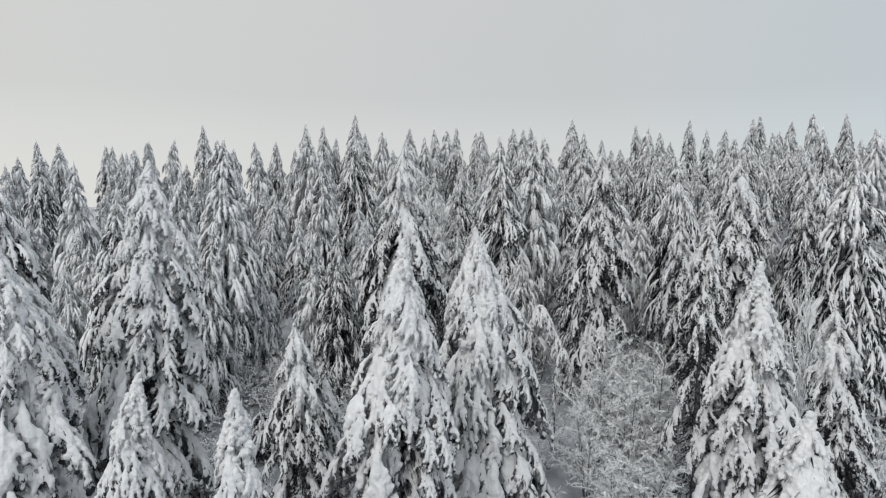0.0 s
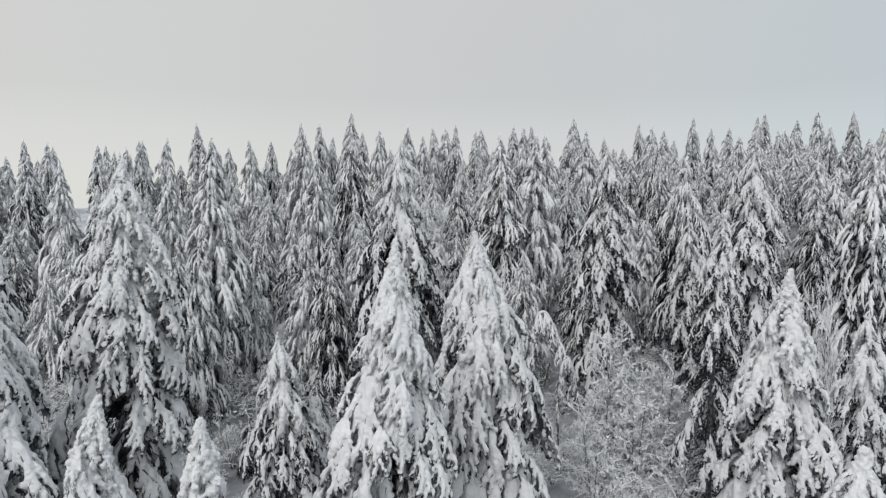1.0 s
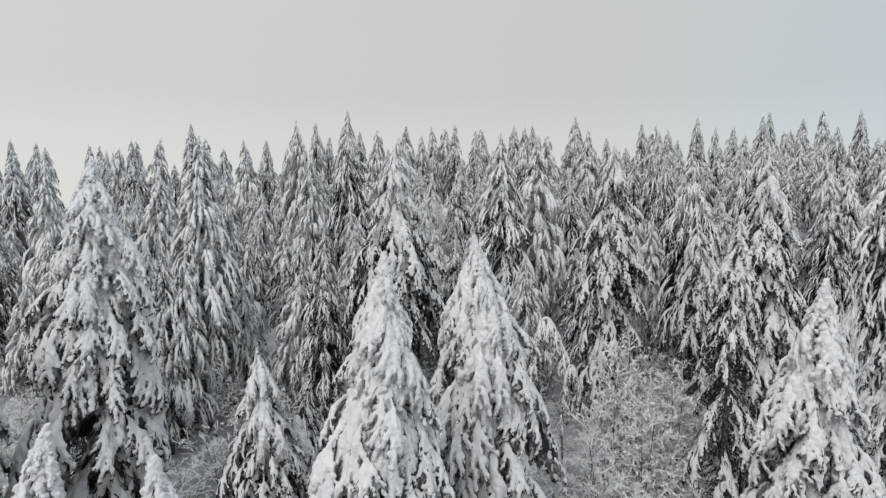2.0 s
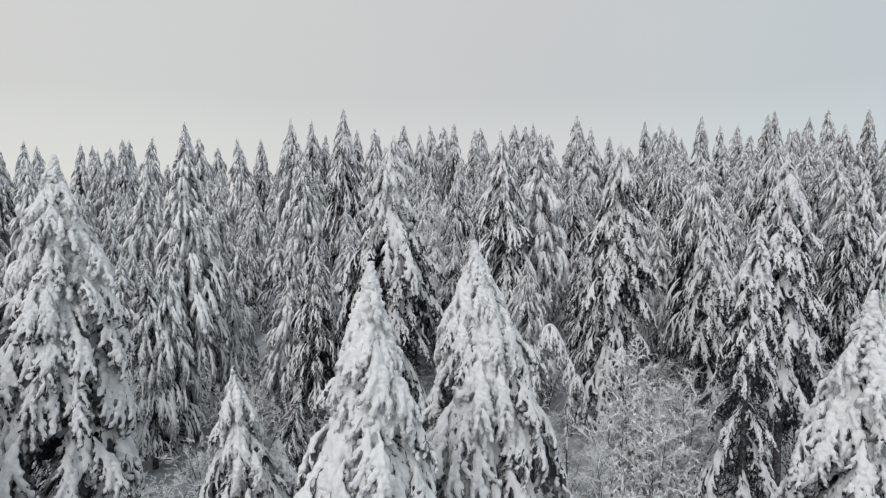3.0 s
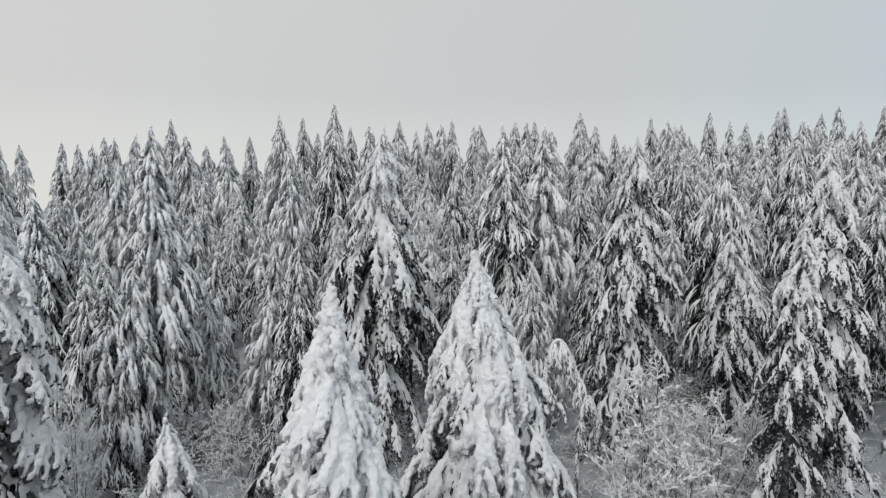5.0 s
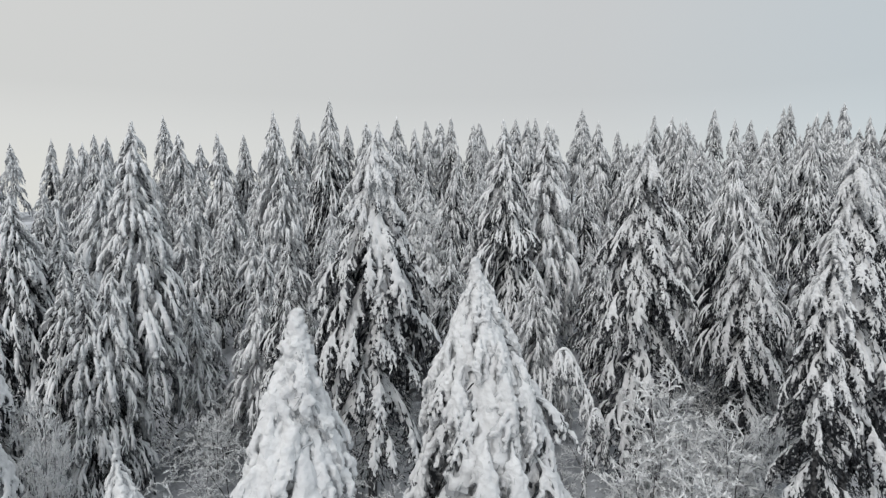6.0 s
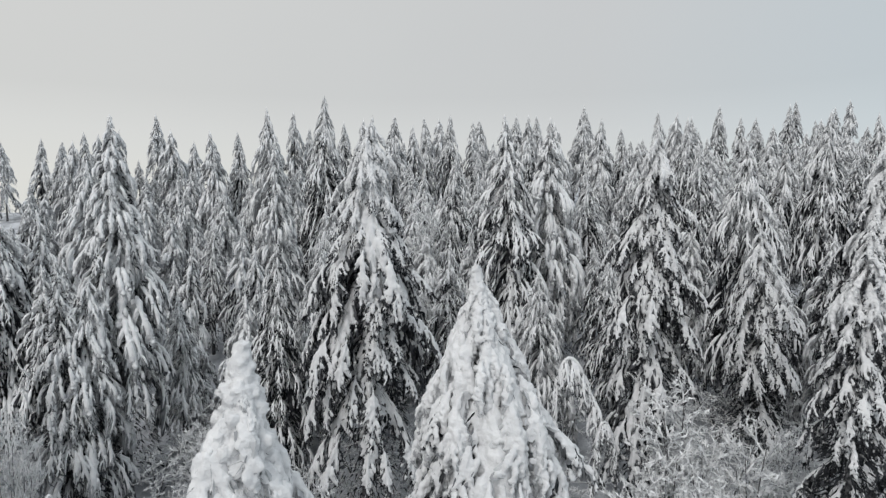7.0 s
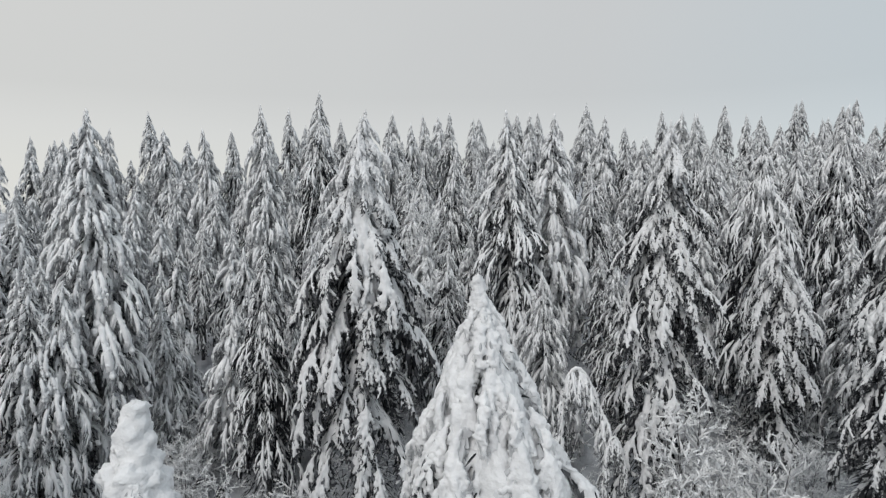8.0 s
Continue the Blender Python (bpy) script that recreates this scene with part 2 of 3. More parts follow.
def bough_set(level, heavy):
    key = (level, heavy)
    if key not in BOUGHS:
        fat = {0: 0.9, 1: 1.3, 2: 2.3}[heavy]
        BOUGHS[key] = [bough(100 * level + 10 * heavy + k, level, fat) for k in range(8)]
    return BOUGHS[key]


def moved(soup, m):
    v, f = soup
    return v @ m[:3, :3].T + m[:3, 3], f


def limb_set(level, heavy):
    """Long limbs one metre long: a slim bough with side boughs that hang off it like fingers, dark between them."""
    key = (level, heavy, "limb")
    if key not in BOUGHS:
        BOUGHS[key] = []
        spine, fingers = bough_set(1, heavy), bough_set(4, heavy)
        for k in range(6):
            rng = np.random.default_rng(900 + 10 * heavy + 50 * level + k)
            snow, dark = Soup(), Soup()
            slim = np.array(Matrix.Diagonal((0.95, 0.90, 0.85, 1) if heavy == 2 else (0.95, 0.70, 0.70, 1)))
            for soup, source in ((snow, spine[k][0]), (dark, spine[k][1])):
                soup.add(*moved(source, slim))
            count = 7 if heavy == 2 else 9
            for j in range(count):
                s = 0.12 + 0.80 * (j + rng.random()) / count
                side = 1 if j % 2 else -1
                size = rng.uniform(0.75, 1.2) * ((0.54 if heavy == 2 else 0.44) - 0.20 * s)
                root = Vector((0.87 * s, side * 0.02, 0.06 * np.sin(np.pi * s) - 0.13 * s ** 1.6))
                turned = Euler((radians(rng.uniform(-20, 20)), radians(rng.uniform(10, 30)), side * radians(rng.uniform(10, 34)))).to_matrix().to_4x4()
                m = np.array(Matrix.Translation(root) @ turned @ Matrix.Scale(size, 4))
                pick = int(rng.integers(0, 8))
                snow.add(*moved(fingers[pick][0], m))
                dark.add(*moved(fingers[pick][1], m))
            BOUGHS[key].append((snow.arrays(), dark.arrays()))
    return BOUGHS[key]


def crown_radius(depth, reach, below):
    return 0.10 + reach * (1 - math.exp(-1.3 * (depth / below) ** 1.15)) / 0.7275


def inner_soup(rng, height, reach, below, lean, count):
    """Needled twigs round the trunk, inside the snowy boughs; their near-black fill deepens the shade in the gaps."""
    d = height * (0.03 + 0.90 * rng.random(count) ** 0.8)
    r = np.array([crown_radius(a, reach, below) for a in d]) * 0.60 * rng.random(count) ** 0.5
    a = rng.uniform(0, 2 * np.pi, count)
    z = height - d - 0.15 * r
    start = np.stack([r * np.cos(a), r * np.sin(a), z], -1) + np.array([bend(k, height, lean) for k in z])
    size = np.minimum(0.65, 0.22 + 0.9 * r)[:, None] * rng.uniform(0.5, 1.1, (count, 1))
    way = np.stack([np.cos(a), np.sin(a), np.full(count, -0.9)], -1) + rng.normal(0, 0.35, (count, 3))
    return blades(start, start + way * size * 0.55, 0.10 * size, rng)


def crown_plan(rng, height, reach, below, gap, thin=1.0, fork=2.2, full=1.2, whole=True):
    """Where the boughs of a tree sit: height, radial start, turn, pitch, roll and length for each.
    reach: the crown's radius at that many metres below the tip. Boughs longer than fork carry two side boughs, and where not whole are made up of two; below full times that depth the crown is sparse."""
    plan, depth, turn = [], 0.35, rng.uniform(0, 6)
    bulge = [rng.uniform(0.86, 1.12) for _ in range(60)]
    while depth < height * 0.95:
        share = min(depth / below, 1.6) / 1.6
        radius = crown_radius(depth, reach, below)
        count = int(np.clip(thin * 2 * np.pi * radius / (0.55 + 0.34 * radius), 4 if depth > 1.5 else 5, 10))
        for k in range(count):
            turn += 2 * np.pi / count * rng.uniform(0.75, 1.25)
            pitch = rng.uniform(-8, 9) + 46 + 10 * share
            length = max(radius * bulge[int(turn * 3) % 60] * rng.uniform(0.84, 1.12), 0.25) * 0.86 / np.cos(radians(pitch + 6))
            z = min(height - depth - rng.uniform(-0.5, 0.5) * gap(depth) + 0.70 * length, height - 0.25 - 0.30 * length)
            if length > fork:
                plan.append((z, 0.0, turn, pitch - 3, rng.uniform(-14, 14), (0.74 if whole else 0.56) * length))
                if not whole:
                    out = 0.46 * length
                    plan.append((z - out * np.sin(radians(pitch)) + 0.05 * length, out * np.cos(radians(pitch)), turn + rng.uniform(-0.12, 0.12), pitch + rng.uniform(-6, 8), rng.uniform(-14, 14), rng.uniform(0.42, 0.52) * length))
                for side in (-1, 1):
                    out = rng.uniform(0.42, 0.56) * length
                    plan.append((z - out * np.sin(radians(pitch)) + 0.04 * length, out * np.cos(radians(pitch)), turn + side * rng.uniform(0.1, 0.38), pitch + rng.uniform(-8, 14), rng.uniform(-14, 14), rng.uniform(0.36, 0.52) * length))
            else:
                plan.append((z, 0.0, turn, pitch, rng.uniform(-14, 14), length))
        turn += 0.9
        depth += gap(depth) * rng.uniform(0.8, 1.2) * (2.3 if depth > full * below else 1.0)
    return plan


def bend(z, height, lean):
    """Sideways drift of the stem towards its tip."""
    s = np.clip(z / height, 0, 1.05)
    nod = 8 * max(s - 0.88, 0) ** 1.5  # the leader nods
    return np.array([lean[0] * (s ** 3 + nod), lean[1] * (s ** 3 + nod), 0.0])


def trunk_soup(rng, height, lean):
    z = np.linspace(-0.3, height - 0.15, 9)
    pts = np.array([[0, 0, a] for a in z]) + np.array([bend(a, height, lean) for a in z])
    return tube(pts, 0.012 * height * (1 - z / (height + 0.4)) + 0.015, 8, rng, 0.08)


def tip_soup(rng, height, lean, heavy, level):
    """Snow packed on the leader."""
    soup = Soup()
    n = 10 if level < 2 else 4
    z = np.linspace(height - 2.6, height + (0.10 if level else -0.12), n)
    pts = np.array([[0, 0, a] for a in z]) + np.array([bend(a, height, lean) for a in z]) + rng.normal(0, 0.03, (n, 3))
    r = (0.05 + 0.055 * (heavy if level < 2 else heavy + 1.2)) * np.linspace(1.7, 0.55, n) * rng.uniform(0.75, 1.3, n)
    r[-1] *= 0.5
    soup.add(*tube(pts, r, 7 if level < 2 else 4, rng, 0.3))
    if level:
        # short furred twigs all round the leader
        n = {1: 160, 2: 70, 3: 36}[level]
        d = 0.1 + 3.2 * rng.random(n) ** 1.3
        turn = rng.uniform(0, 2 * np.pi, n)
        root = np.stack([np.zeros(n), np.zeros(n), height - d], -1) + np.array([bend(height - a, height, lean) for a in d])
        way = np.stack([np.cos(turn), np.sin(turn), rng.uniform(-0.9, 0.25, n)], -1)
        soup.add(*blades(root + way * 0.05, root + way * (0.16 + 0.26 * d * rng.uniform(0.6, 1.2, n))[:, None], 0.03 + 0.012 * level, rng))
    if level == 0:
        # rounded lumps stacked round the leader
        count, fat, wide = (84, 0.105, 0.25) if heavy == 2 else (16, 0.08, 0.13)
        for k in range(count):
            d = 2.5 * ((k + rng.random()) / count) ** 1.2
            turn, size = 2.4 * k, fat * rng.uniform(0.75, 1.35) * (0.85 + 0.30 * d)
            p = np.array([0, 0, height - d]) + bend(height - d, height, lean) + np.array([np.cos(turn), np.sin(turn), 0]) * (0.04 + wide * d) * rng.uniform(0.6, 1.15)
            soup.add(*ball(p, size, rng))
    return soup


def place(height, lean, item, slim=0.85):
    """Where a bough sits; long ones grow slimmer for their length."""
    z, out, turn, pitch, roll, length = item
    wide = length if length < 1.4 else 1.4 * (length / 1.4) ** slim
    turned = Euler((radians(roll), radians(pitch), turn)).to_matrix().to_4x4()
    return Matrix.Translation(Vector((out * np.cos(turn), out * np.sin(turn), z)) + Vector(bend(z, height, lean))) @ turned @ Matrix.Diagonal((length, wide, wide, 1))


def part(name, me, parent, label=""):
    ob = new(name, me)
    ob.parent = parent
    return tagged(ob, label, kind="stuff" if name in ("twig", "inner_shade_foliage") else "")


def settled(name, v, f, grain, rounds=3, crumble=0.0):
    """Lumps of snow grown together into one rounded skin."""
    rough = bpy.data.objects.new(name, mesh_of(name, v, f, [], False))
    scene.collection.objects.link(rough)
    skin = rough.modifiers.new("skin", "REMESH")
    skin.mode, skin.voxel_size, skin.use_smooth_shade = "VOXEL", grain, True
    ease = rough.modifiers.new("ease", "SMOOTH")
    ease.factor, ease.iterations = 0.5, rounds
    me = bpy.data.meshes.new_from_object(rough.evaluated_get(bpy.context.evaluated_depsgraph_get()))
    bpy.data.objects.remove(rough)
    if crumble:
        # small clumps, as fallen snow lies on needles
        p, n = np.empty(3 * len(me.vertices)), np.empty(3 * len(me.vertices))
        me.vertices.foreach_get("co", p)
        me.vertices.foreach_get("normal", n)
        p, n = p.reshape(-1, 3), n.reshape(-1, 3)
        lift = np.array([noise.noise(Vector(a * 10)) + noise.noise(Vector(a * 19)) + 0.6 * noise.noise(Vector(a * 43)) for a in p])
        me.vertices.foreach_set("co", (p + n * (crumble * lift)[:, None]).ravel())
    me.name = name
    me.materials.clear()
    me.materials.append(SNOW)
    return me


BOUGH_MESHES, LOAD_MESHES = {}, {}


def bough_meshes(level, heavy, source=bough_set, needles=None):
    """Pairs of needles and snow for the boughs of the nearer trees; furred with rime where they are exposed."""
    needles = needles or (RIMED if heavy == 2 else NEEDLES)
    load, key = (level, heavy, source), (level, heavy, source, needles)
    if load not in LOAD_MESHES:
        LOAD_MESHES[load] = [settled("snow_load", *s, 0.019 if source is limb_set else 0.026, 1, 0.014) for s, d in source(level, heavy)]
    if key not in BOUGH_MESHES:
        BOUGH_MESHES[key] = [(mesh_of("bough", *d, [needles], False), white) for (s, d), white in zip(source(level, heavy), LOAD_MESHES[load])]
    return BOUGH_MESHES[key]


def describe(heavy, height):
    """A label from the load of snow and the size of the tree."""
    size = "short young" if height < 13 else "slender" if height < 20 else "tall mature"
    return size + " spruce, " + LOADS[heavy]


def near_spruce(seed, x, y, top, reach, below, heavy, lean, level=0):
    """A spruce near the camera, bough by bough."""
    rng = np.random.default_rng(seed)
    base = float(ground_z(x, y)) - 0.1
    height = top - base
    tree = new("spruce_tree")
    tree.matrix_basis = pose(x - lean[0], y - lean[1], base)
    part("trunk", mesh_of("trunk", *trunk_soup(rng, height, lean), [BARK]), tree)
    part("snowy_tip", settled("snowy_tip", *tip_soup(rng, height, lean, heavy, level).arrays(), 0.045, 2, 0.04), tree)
    part("inner_shade_foliage", mesh_of("inner_shade_foliage", *inner_soup(rng, height, (0.8 if level == 0 else 1.0) * reach, below, lean, 2600), [INNER_SHADE], False), tree)
    kinds, young, limbs = bough_meshes(level, heavy), bough_meshes(level, min(heavy + 1, 2), needles=FURRED), bough_meshes(level, heavy, limb_set)
    furred = bough_meshes(level, heavy, limb_set, FURRED)
    reach *= 1.06 if heavy == 2 else 1.1  
    if level == 0:
        spread, thin, fork = ((0.36, 0.085) if heavy == 2 else (0.36, 0.078)), 0.46 if heavy == 2 else 0.40, 3.0
    else:
        spread, thin, fork = (0.42, 0.07), 0.36, 2.8
    for item in crown_plan(rng, height, reach, below, lambda d: spread[0] + spread[1] * d, thin, fork, 1.2 if level == 0 else 1.6):
        pick = int(rng.integers(0, 8))
        exposed = item[0] > height - below * rng.uniform(0.25, 0.7)
        dark, white = (furred if exposed else limbs)[pick % 6] if item[5] > 1.7 else (young if exposed else kinds)[pick]
        b = part("bough", dark, tree)
        b.matrix_local = place(height, lean, item, 0.8)
        part("snow_load", white, b)
    return tagged(tree, describe(heavy, height), "tree", "spruces of the forest")


def crown_meshes(seed, height, reach, below, heavy, lean, level, rimed=False):
    rng = np.random.default_rng(seed)
    white, dark, hoary = tip_soup(rng, height, lean, heavy, level), Soup(), Soup()
    kinds, young = bough_set(level, heavy), bough_set(level, min(heavy + 1, 2))  # the exposed boughs near the tip carry more
    step, thin, fork = {1: ((0.44, 0.072), 0.38, 1.9), 2: ((0.46, 0.072), 0.40, 2.3), 3: ((0.50, 0.078), 0.46, 3.4)}[level]
    for item in crown_plan(rng, height, reach, below, lambda d: step[0] + step[1] * d, thin, fork, {1: 2.0, 2: 1.5, 3: 0.9}[level], False):
        exposed = item[0] > height - below * (rng.uniform(0.6, 1.6) if rimed else rng.uniform(0.25, 0.8))
        (sv, sf), (dv, df) = (young if exposed else kinds)[rng.integers(0, len(kinds))]
        m = np.array(place(height, lean, item))
        white.add(sv @ m[:3, :3].T + m[:3, 3], sf)
        (hoary if exposed else dark).add(dv @ m[:3, :3].T + m[:3, 3], df)
    (hv, hf), (dv, df) = hoary.arrays(), dark.arrays()
    slots = np.repeat([0, 1], [len(hf), len(df)])
    return (
        mesh_of("trunk", *trunk_soup(rng, height, lean), [BARK]),
        # level 3 swaps in paler needles: the haze of distance put into colour
        mesh_of("inner_shade_foliage", *inner_soup(rng, height, reach, below, lean, {1: 2600, 2: 800, 3: 260}[level]), [INNER_SHADE if level < 3 else NEEDLES], False),
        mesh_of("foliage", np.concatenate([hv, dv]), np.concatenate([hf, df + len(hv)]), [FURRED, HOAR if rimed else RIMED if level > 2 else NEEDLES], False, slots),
        mesh_of("snow_load", *white.arrays(), [PATCHY]),
    )


def assemble(meshes, m, label):
    tree = new("spruce_tree")
    tree.matrix_basis = m
    for name, me in zip(("trunk", "inner_shade_foliage", "foliage", "snow_load"), meshes):
        part(name, me, tree)
    return tagged(tree, label, "tree", "spruces of the forest")


def spruce(seed, x, y, top, reach, below, heavy, lean, level, rimed=False):
    base = float(ground_z(x, y)) - 0.1
    return assemble(crown_meshes(seed, top - base, reach, below, heavy, lean, level, rimed), pose(x - lean[0], y - lean[1], base), describe(3 if rimed else heavy, top - base))


# x, y, height of the tip, crown radius, metres below the tip of that radius, snow load (3: rimed)
LEANS = [(0.15, 0.0), (-0.45, 0.1), (0.3, -0.1), (-0.15, 0.1), (0.55, 0.1), (0.05, -0.15), (-0.3, 0.0)]
LOADS = ("lightly snowed with dark frosted boughs", "its drooping boughs under clumped snow", "buried under thick rounded pads of snow", "furred pale grey with rime and snow")
NEAR = [
    (-1.80, 26.15, 24.12, 2.72, 9.4, 2),
    (1.98, 34.12, 24.21, 3.58, 9.3, 2),
    (-17.69, 36.09, 28.13, 3.2, 10.0, 2),
    (-21.59, 28.88, 23.78, 4.09, 9.0, 2),
    (-12.64, 23.95, 18.78, 1.58, 4.9, 2),
    (-7.38, 20.67, 19.19, 1.07, 3.7, 2),
    (-7.79, 31.17, 19.5, 1.94, 6.2, 1),
    (14.68, 27.56, 22.96, 2.3, 7.5, 2),
    (21.91, 32.81, 20.08, 1.92, 6.5, 1),
    (11.52, 18.38, 19.22, 1.3, 2.6, 2),
    (-6.5, 32.6, 15.8, 1.1, 3.0, 2),
    (19.92, 44.62, 25.3, 1.9, 9.0, 1),
]
OPEN_STAND = [
    (25.05, 50.86, 29.2, 2.65, 9.0, 1),
    (-3.74, 58.41, 31.3, 3.7, 11.0, 1),
    (15.47, 58.73, 30.6, 2.8, 9.0, 1),
    (25.13, 63.33, 23.9, 2.4, 8.0, 1),
]
MIDDLE = [
    (-28.35, 38.06, 27.01, 2.51, 5.4, 2),
    (-24.06, 57.09, 22.18, 1.8, 9.0, 3),
    (-22.68, 58.08, 20.9, 2.6, 8.0, 3),
    (-22.03, 60.7, 31.8, 2.86, 10.4, 3),
    (26.33, 68.25, 30.62, 3.3, 11.2, 0),
    (-10.79, 61.03, 23.0, 2.1, 8.5, 0),
    (-37.39, 69.23, 26.55, 3.36, 10.8, 1),
    (-28.01, 51.52, 26.74, 2.43, 9.2, 1),
    (37.78, 55.12, 30.42, 3.54, 12.0, 1),
    (-9.9, 49.88, 12.04, 1.98, 7.1, 0),
    (-16.18, 51.84, 7.64, 1.96, 5.9, 1),
    (22.36, 48.56, 12.41, 1.38, 6.4, 0),
    (43.86, 69.56, 28.77, 2.56, 9.7, 1),
    (41.08, 68.58, 28.18, 2.25, 10.2, 0),
]
BACK_a = [
    (-21.43, 72.19, 21.9, 2.1, 10.0, 3),
    (-16.29, 81.38, 32.05, 2.95, 13.1, 3),
    (6.9, 73.5, 33.37, 3.49, 13.1, 1),
    (11.93, 78.75, 33.79, 3.66, 14.2, 3),
    (16.65, 83.34, 29.68, 2.56, 10.8, 0),
    (2.81, 86.62, 31.47, 2.82, 12.0, 0),
    (-48.58, 79.41, 30.54, 3.15, 12.0, 3),
    (38.2, 76.12, 34.19, 2.73, 10.3, 0),
    (43.24, 91.88, 32.48, 2.72, 9.8, 0),
    (-24.15, 106.97, 39.04, 3.41, 13.5, 3),
    (-14.27, 98.44, 39.44, 3.76, 14.7, 0),
    (-36.51, 117.47, 36.9, 3.79, 14.0, 3),
    (-34.36, 78.75, 29.77, 3.12, 11.9, 3),
    (32.41, 95.16, 36.0, 2.83, 10.2, 0),
    (-23.81, 84.0, 23.21, 2.72, 11.6, 0),
    (-25.43, 77.44, 19.82, 2.17, 10.5, 3),
]
BACK_b = [
    (31.13, 88.59, 32.05, 2.51, 10.0, 0),
    (26.67, 114.84, 38.37, 3.11, 11.7, 3),
    (-35.97, 73.5, 25.01, 2.62, 11.6, 1),
    (43.94, 73.5, 26.25, 2.55, 9.1, 0),
]
for i, (x, y, top, reach, below, heavy) in enumerate(NEAR):
    near_spruce(300 + i, x, y, top, reach, below, heavy, LEANS[i % 7])
for i, (x, y, top, reach, below, heavy) in enumerate(OPEN_STAND):
    near_spruce(360 + i, x, y, top, reach, below, heavy % 3, LEANS[(i + 3) % 7], 1)
for i, (x, y, top, reach, below, heavy) in enumerate(MIDDLE):
    spruce(400 + i, x, y, top, reach, below, 1 if heavy == 3 else heavy, LEANS[(i + 2) % 7], 1, heavy == 3)
for i, (x, y, top, reach, below, heavy) in enumerate(BACK_a + BACK_b):
    spruce(500 + i, x, y, top, reach, below, 1 if heavy == 3 else heavy, LEANS[(i + 4) % 7], 1 if y < 80 and -22 < x < 20 else 2, heavy == 3)
SKYLINE_a = [
    (55.6, 137.2, 42.9), (102.3, 168.0, 48.5), (29.3, 136.5, 42.9), (-90.6, 165.4, 39.3), (-54.2, 137.2, 41.5), (-48.9, 131.2, 37.8),
    (-34.1, 124.7, 36.8), (-24.6, 124.7, 40.4), (-72.2, 147.7, 38.8), (-99.2, 157.5, 38.4), (-77.4, 147.7, 36.1), (-56.2, 124.7, 37.2),
    (-103.9, 157.5, 35.1), (-22.9, 128.0, 37.9), (-16.7, 131.2, 39.3), (-12.9, 128.0, 39.4), (-7.1, 121.4, 39.2), (-3.6, 124.7, 37.8),
    (-1.5, 134.5, 40.6), (0.9, 141.1, 41.1), (2.8, 131.2, 40.6), (6.8, 128.0, 38.9), (9.4, 141.1, 40.8), (15.2, 131.2, 40.4),
    (16.3, 124.7, 39.4), (19.6, 134.5, 40.7), (18.7, 111.6, 36.5), (32.1, 121.4, 36.9), (42.8, 134.5, 41.5), (39.4, 118.1, 38.7),
]
SKYLINE_b = [
    (41.4, 114.8, 37.8), (57.0, 131.2, 40.0), (71.3, 154.2, 42.7), (63.0, 131.2, 38.3), (73.4, 144.4, 44.1), (78.9, 150.9, 45.9),
    (78.3, 141.1, 40.7), (80.7, 141.1, 43.0), (78.4, 124.7, 39.6), (89.7, 134.5, 42.6), (-48.9, 141.1, 36.7), (-33.2, 134.5, 36.1),
    (-18.9, 121.4, 34.2), (-8.7, 111.6, 34.2), (9.2, 114.8, 34.1), (29.3, 105.0, 33.3), (41.1, 108.3, 33.8), (59.8, 98.4, 31.5),
    (-64.9, 97.1, 34.4), (-69.1, 108.3, 34.9), (-78.2, 111.6, 32.6), (-78.3, 108.3, 31.1), (-73.4, 131.2, 36.5), (-70.0, 131.2, 35.0),
    (-65.4, 128.0, 35.6), (-59.1, 121.4, 36.5), (87.3, 131.2, 43.4), (70.3, 98.4, 36.1),
]

# far trees share a few crowns, most rimed paler to imitate haze
FAR_HEIGHT = 18.0
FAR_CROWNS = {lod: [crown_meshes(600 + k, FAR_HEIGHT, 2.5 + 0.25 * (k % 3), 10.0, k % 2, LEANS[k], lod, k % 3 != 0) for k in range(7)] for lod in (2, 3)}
STANDING = [(r[0], r[1]) for r in NEAR + OPEN_STAND + MIDDLE + BACK_a + BACK_b]


def far_spruce(k, x, y, top, girth=1.0, lod=3):
    base = float(ground_z(x, y)) - 0.1
    tall = (top - base) / FAR_HEIGHT
    wide = max(tall, 0.85) * girth
    m = pose(x, y, base, 0, 0, (k * 67) % 360) @ Matrix.Diagonal((wide, wide, tall, 1))
    assemble(FAR_CROWNS[lod][k % 7], m, "distant slender spruce frosted grey and white")


for k, (x, y, top) in enumerate(SKYLINE_a + SKYLINE_b):
    far_spruce(k, x, y, top + 0.7)
    STANDING.append((x, y))

# the closed stand between them, thinned where other trees stand
stand = np.random.default_rng(77)
filled = 0
for row in range(14):
    y0 = 66 + row * 5.6
    half = 0.72 * y0 + 8
    for x0 in np.arange(-half, half, 6.6):
        x, y = x0 + stand.uniform(-2.2, 2.2) + 3 * (row % 2), y0 + stand.uniform(-2, 2)
        low = stand.random()
        if min((x - a) ** 2 + (y - b) ** 2 for a, b in STANDING) < 4.0 ** 2:
            continue
        if y > 95 and x < -0.56 * y:
            continue
        STANDING.append((x, y))
        base = float(ground_z(x, y))
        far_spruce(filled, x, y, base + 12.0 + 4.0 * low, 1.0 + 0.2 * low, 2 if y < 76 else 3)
        filled += 1


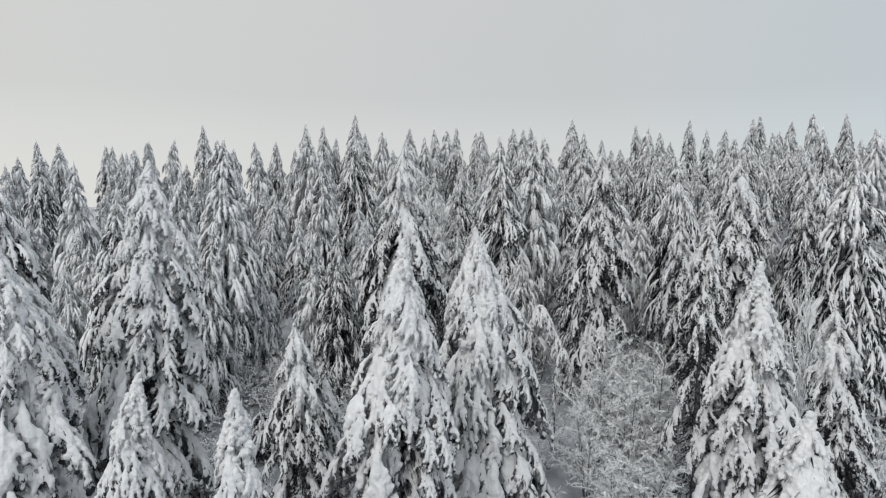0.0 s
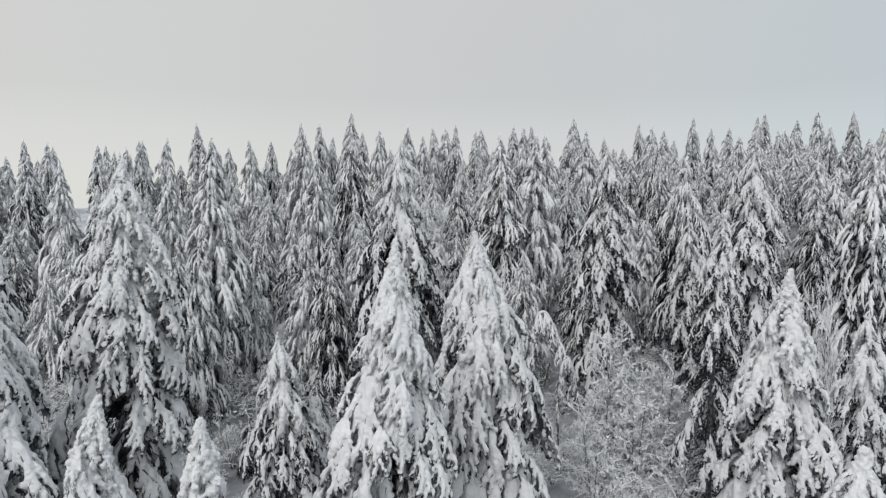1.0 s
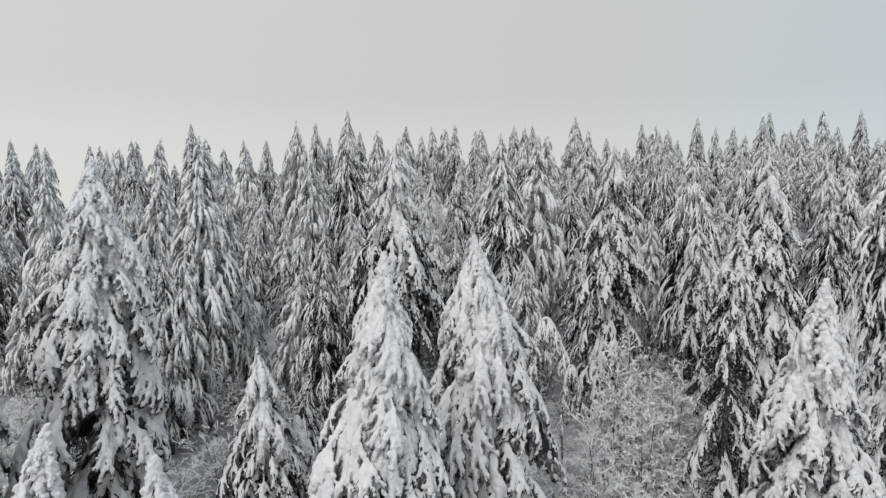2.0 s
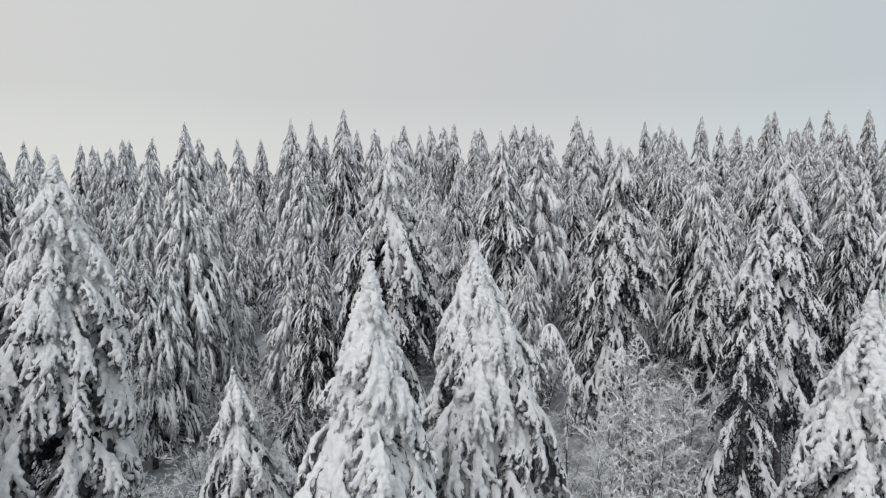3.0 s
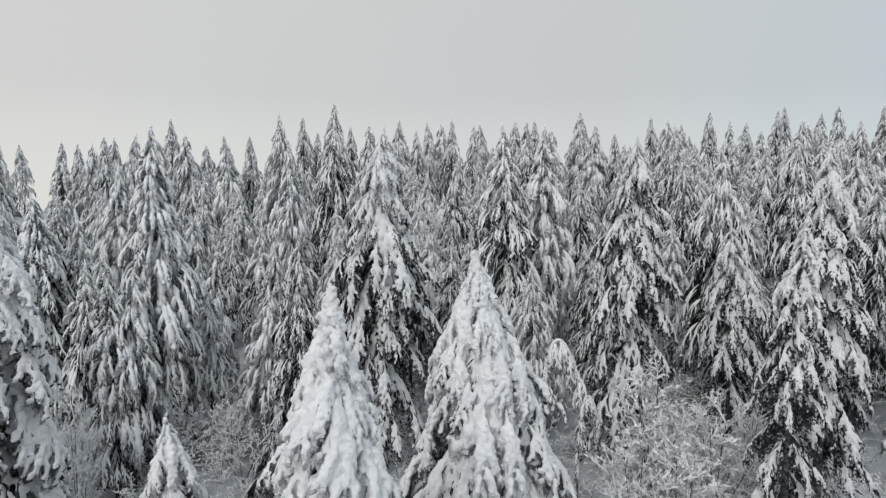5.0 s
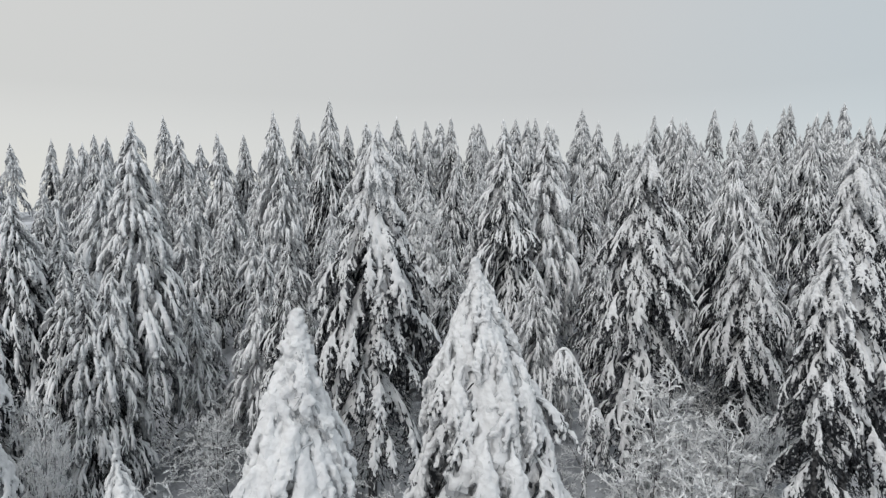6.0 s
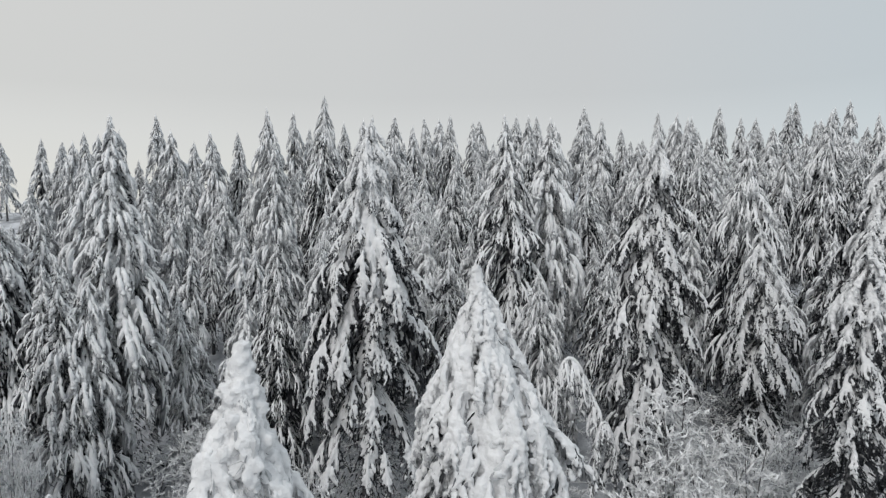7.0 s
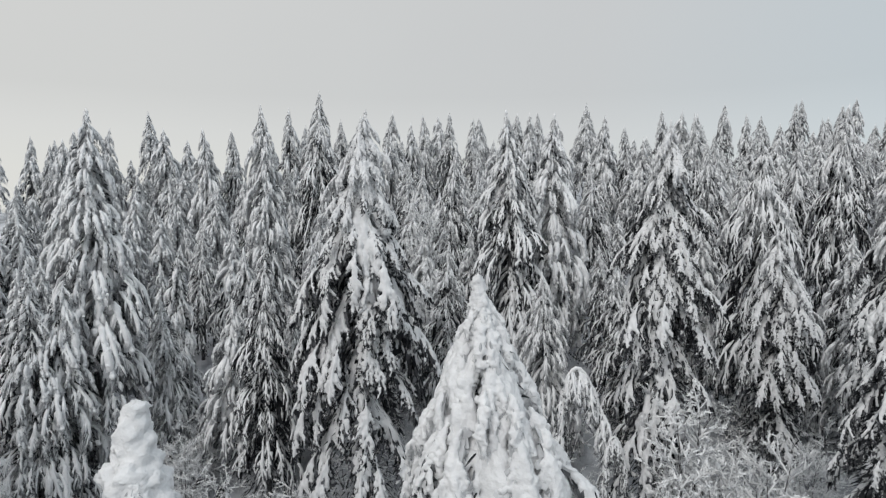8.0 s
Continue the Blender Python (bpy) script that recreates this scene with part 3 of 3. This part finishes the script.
# ---- bushes and young birches white with hoar frost ----
def bush_meshes(seed, spread, stems, seconds, thirds, frost):
    """A bush or young birch one metre tall: its stems, and its twigs."""
    rng = np.random.default_rng(seed)
    wood, twigs = Soup(), Soup()

    def limb(soup, start, way, length, girth, sides, n):
        q = np.linspace(0, 1, n)[:, None]
        arch = np.array([0, 0, -0.10 * length])
        side = rng.normal(0, 0.05, 3) * length
        pts = start + way * length * q + arch * q ** 2.2 + side * q * (1 - q)
        soup.add(*tube(pts, girth * np.linspace(1, 0.35, n), sides, rng, 0.15))
        return pts

    def aside(way, k):
        """A direction at right angles to way, turning from twig to twig."""
        first = np.cross(way, [0.2, 0.1, 0.97] if abs(way[2]) < 0.9 else [1.0, 0, 0])
        first /= np.linalg.norm(first)
        turn = 2.4 * k + rng.normal(0, 0.3)
        return np.cos(turn) * first + np.sin(turn) * np.cross(way, first)

    for k in range(stems):
        a = 2 * np.pi * (k + rng.random()) / stems
        tilt = spread * rng.uniform(0.15, 1.1)
        way = np.array([np.cos(a) * tilt, np.sin(a) * tilt, 1.0])
        way /= np.linalg.norm(way)
        main = limb(wood, np.array([np.cos(a), np.sin(a), 0]) * 0.02, way, rng.uniform(0.7, 1.08), 0.008, 5, 7)
        for i in range(seconds):
            u = 1.0 + 4.95 * (i + rng.random()) / seconds
            root = main[int(u)] + (u - int(u)) * (main[int(u) + 1] - main[int(u)])
            out = way * 0.55 + aside(way, i) * 0.85 + rng.normal(0, 0.15, 3)
            out /= np.linalg.norm(out)
            second = limb(twigs, root, out, rng.uniform(0.7, 1.2) * (0.50 - 0.05 * u), frost * 1.5, 4, 4)
            for j in range(thirds):
                v = 0.5 + 2.45 * (j + rng.random()) / thirds
                r2 = second[int(v)] + (v - int(v)) * (second[int(v) + 1] - second[int(v)])
                side = aside(out, 1.31 * (j % 2))
                o2 = out * 0.75 + side * 0.7 + rng.normal(0, 0.28, 3)
                o2 /= np.linalg.norm(o2)
                third = limb(twigs, r2, o2, rng.uniform(0.6, 1.4) * (0.135 - 0.022 * v), frost, 3, 3)
                # short furred side twigs
                starts = third[rng.integers(0, 2, 8)] + (third[1] - third[0]) * rng.random((8, 1))
                ways = o2 * 0.6 + rng.normal(0, 0.75, (8, 3))
                twigs.add(*blades(starts, starts + ways * rng.uniform(0.016, 0.034, (8, 1)), 1.5 * frost, rng))
    return mesh_of("stem", *wood.arrays(), [BARK]), mesh_of("twig", *twigs.arrays(), [TWIG])


def frost_bush(meshes, x, y, height, wide, turn, name, label):
    ob = new(name)
    ob.matrix_basis = pose(x, y, float(ground_z(x, y)) - 0.1, 0, 0, turn) @ Matrix.Diagonal((wide, wide, height, 1))
    part("stem", meshes[0], ob)
    part("twig", meshes[1], ob)
    return tagged(ob, label, "bush", "frosted undergrowth")


BUSH_KINDS = [bush_meshes(800 + k, 0.42 + 0.05 * (k % 3), 7, 9, 7, 0.0062) for k in range(3)]
LOW_KINDS = [bush_meshes(820 + k, 0.75, 5, 7, 5, 0.0066) for k in range(4)]
BUSHES = [
    (15.7, 55.1, 11.1, 3.0),
    (19.3, 52.5, 10.1, 2.8),
    (17.4, 53.6, 9.6, 2.4),
    (15.3, 48.6, 8.9, 2.6),
    (13.8, 51.8, 9.9, 2.6),
    (18.6, 47.2, 7.2, 2.4),
    (12.4, 42.0, 5.8, 2.0),
    (11.4, 45.9, 8.3, 2.2),
    (15.0, 43.3, 6.9, 2.2),
    (-0.5, 84.0, 15.8, 2.2),
    (0.2, 77.4, 10.8, 2.4),
    (-23.6, 51.5, 13.2, 1.4),
    (-26.6, 53.0, 11.0, 1.3),
    (-17.0, 63.7, 5.2, 2.0),
    (22.7, 71.5, 13.4, 1.8),
    (25.3, 41.3, 19.3, 1.2),
    (-16.5, 60.4, 5.8, 1.6),
    (24.8, 57.8, 7.6, 1.6),
]
for i, (x, y, height, spread) in enumerate(BUSHES):
    frost_bush(BUSH_KINDS[i % 3], x, y, height, spread * 2.6, i * 50, "frosted_bush", "leafless bush with arching twigs white with frost")
    STANDING.append((x, y))


# ---- young trees bowed over in an arch by the snow ----
def bowed_sapling(seed, x, y, top, span, turn):
    rng = np.random.default_rng(seed)
    base = float(ground_z(x, y)) - 0.1
    height = top - base
    q = np.linspace(0, 1, 22)[:, None]
    ends = [np.array(p) for p in ((0, 0, 0), (-0.25 * span, 0, 0.8 * height), (0.25 * span, 0, 1.45 * height), (span, 0.2, 0.66 * height))]
    line = (1 - q) ** 3 * ends[0] + 3 * q * (1 - q) ** 2 * ends[1] + 3 * q * q * (1 - q) * ends[2] + q ** 3 * ends[3]
    line[:, 2] *= height / line[:, 2].max()
    tree = new("bowed_sapling")
    tree.matrix_basis = pose(x, y, base, 0, 0, turn)
    part("stem", mesh_of("stem", *tube(line, np.linspace(0.07, 0.03, 22), 7, rng, 0.1), [BARK]), tree)
    white, dark = Soup(), Soup()
    white.add(*tube(line[9:] + [0, 0, 0.09], rng.uniform(0.07, 0.13, 13), 7, rng, 0.2))
    for k in range(74):
        u = 2.5 + 18.4 * ((k + rng.random()) / 74) ** 0.8
        p = line[int(u)] + (u - int(u)) * (line[int(u) + 1] - line[int(u)])
        out = rng.choice([-1, 1]) * rng.uniform(0.6, 2.4)
        m = Matrix.Translation(Vector(p)) @ Euler((0, radians(rng.uniform(58, 80)), out)).to_matrix().to_4x4() @ Matrix.Scale(rng.uniform(0.45, 0.75) * span, 4)
        (sv, sf), (dv, df) = bough_set(1, 1)[int(rng.integers(0, 8))]
        white.add(*moved((sv, sf), np.array(m)))
        dark.add(*moved((dv, df), np.array(m)))
    part("foliage", mesh_of("foliage", *dark.arrays(), [HOAR], False), tree)
    part("snow_load", mesh_of("snow_load", *white.arrays(), [PATCHY]), tree)
    tagged(tree, "young tree bowed over in an arch, snow hanging from its twigs", "tree", "bowed young trees")


bowed_sapling(40, 8.1, 56.2, 15.6, 3.0, -8)
bowed_sapling(41, 10.6, 55.0, 11.7, 1.7, 10)

# low scrub between the trunks in the hollow
scrub = np.random.default_rng(5)
for row in range(8):
    y0 = 46 + row * 3.2
    for x0 in np.arange(-0.72 * y0 - 4, 0.72 * y0 + 4, 4.1):
        x, y, u = x0 + scrub.uniform(-1.6, 1.6), y0 + scrub.uniform(-1.4, 1.4), scrub.random()
        if min((x - a) ** 2 + (y - b) ** 2 for a, b in STANDING) < 1.3 ** 2:
            continue
        frost_bush(LOW_KINDS[row % 4], x, y, 2.4 + 3.4 * u, 3.0 + 2.2 * u, 360 * u, "scrub_bush", "low leafless scrub furred with hoar frost")
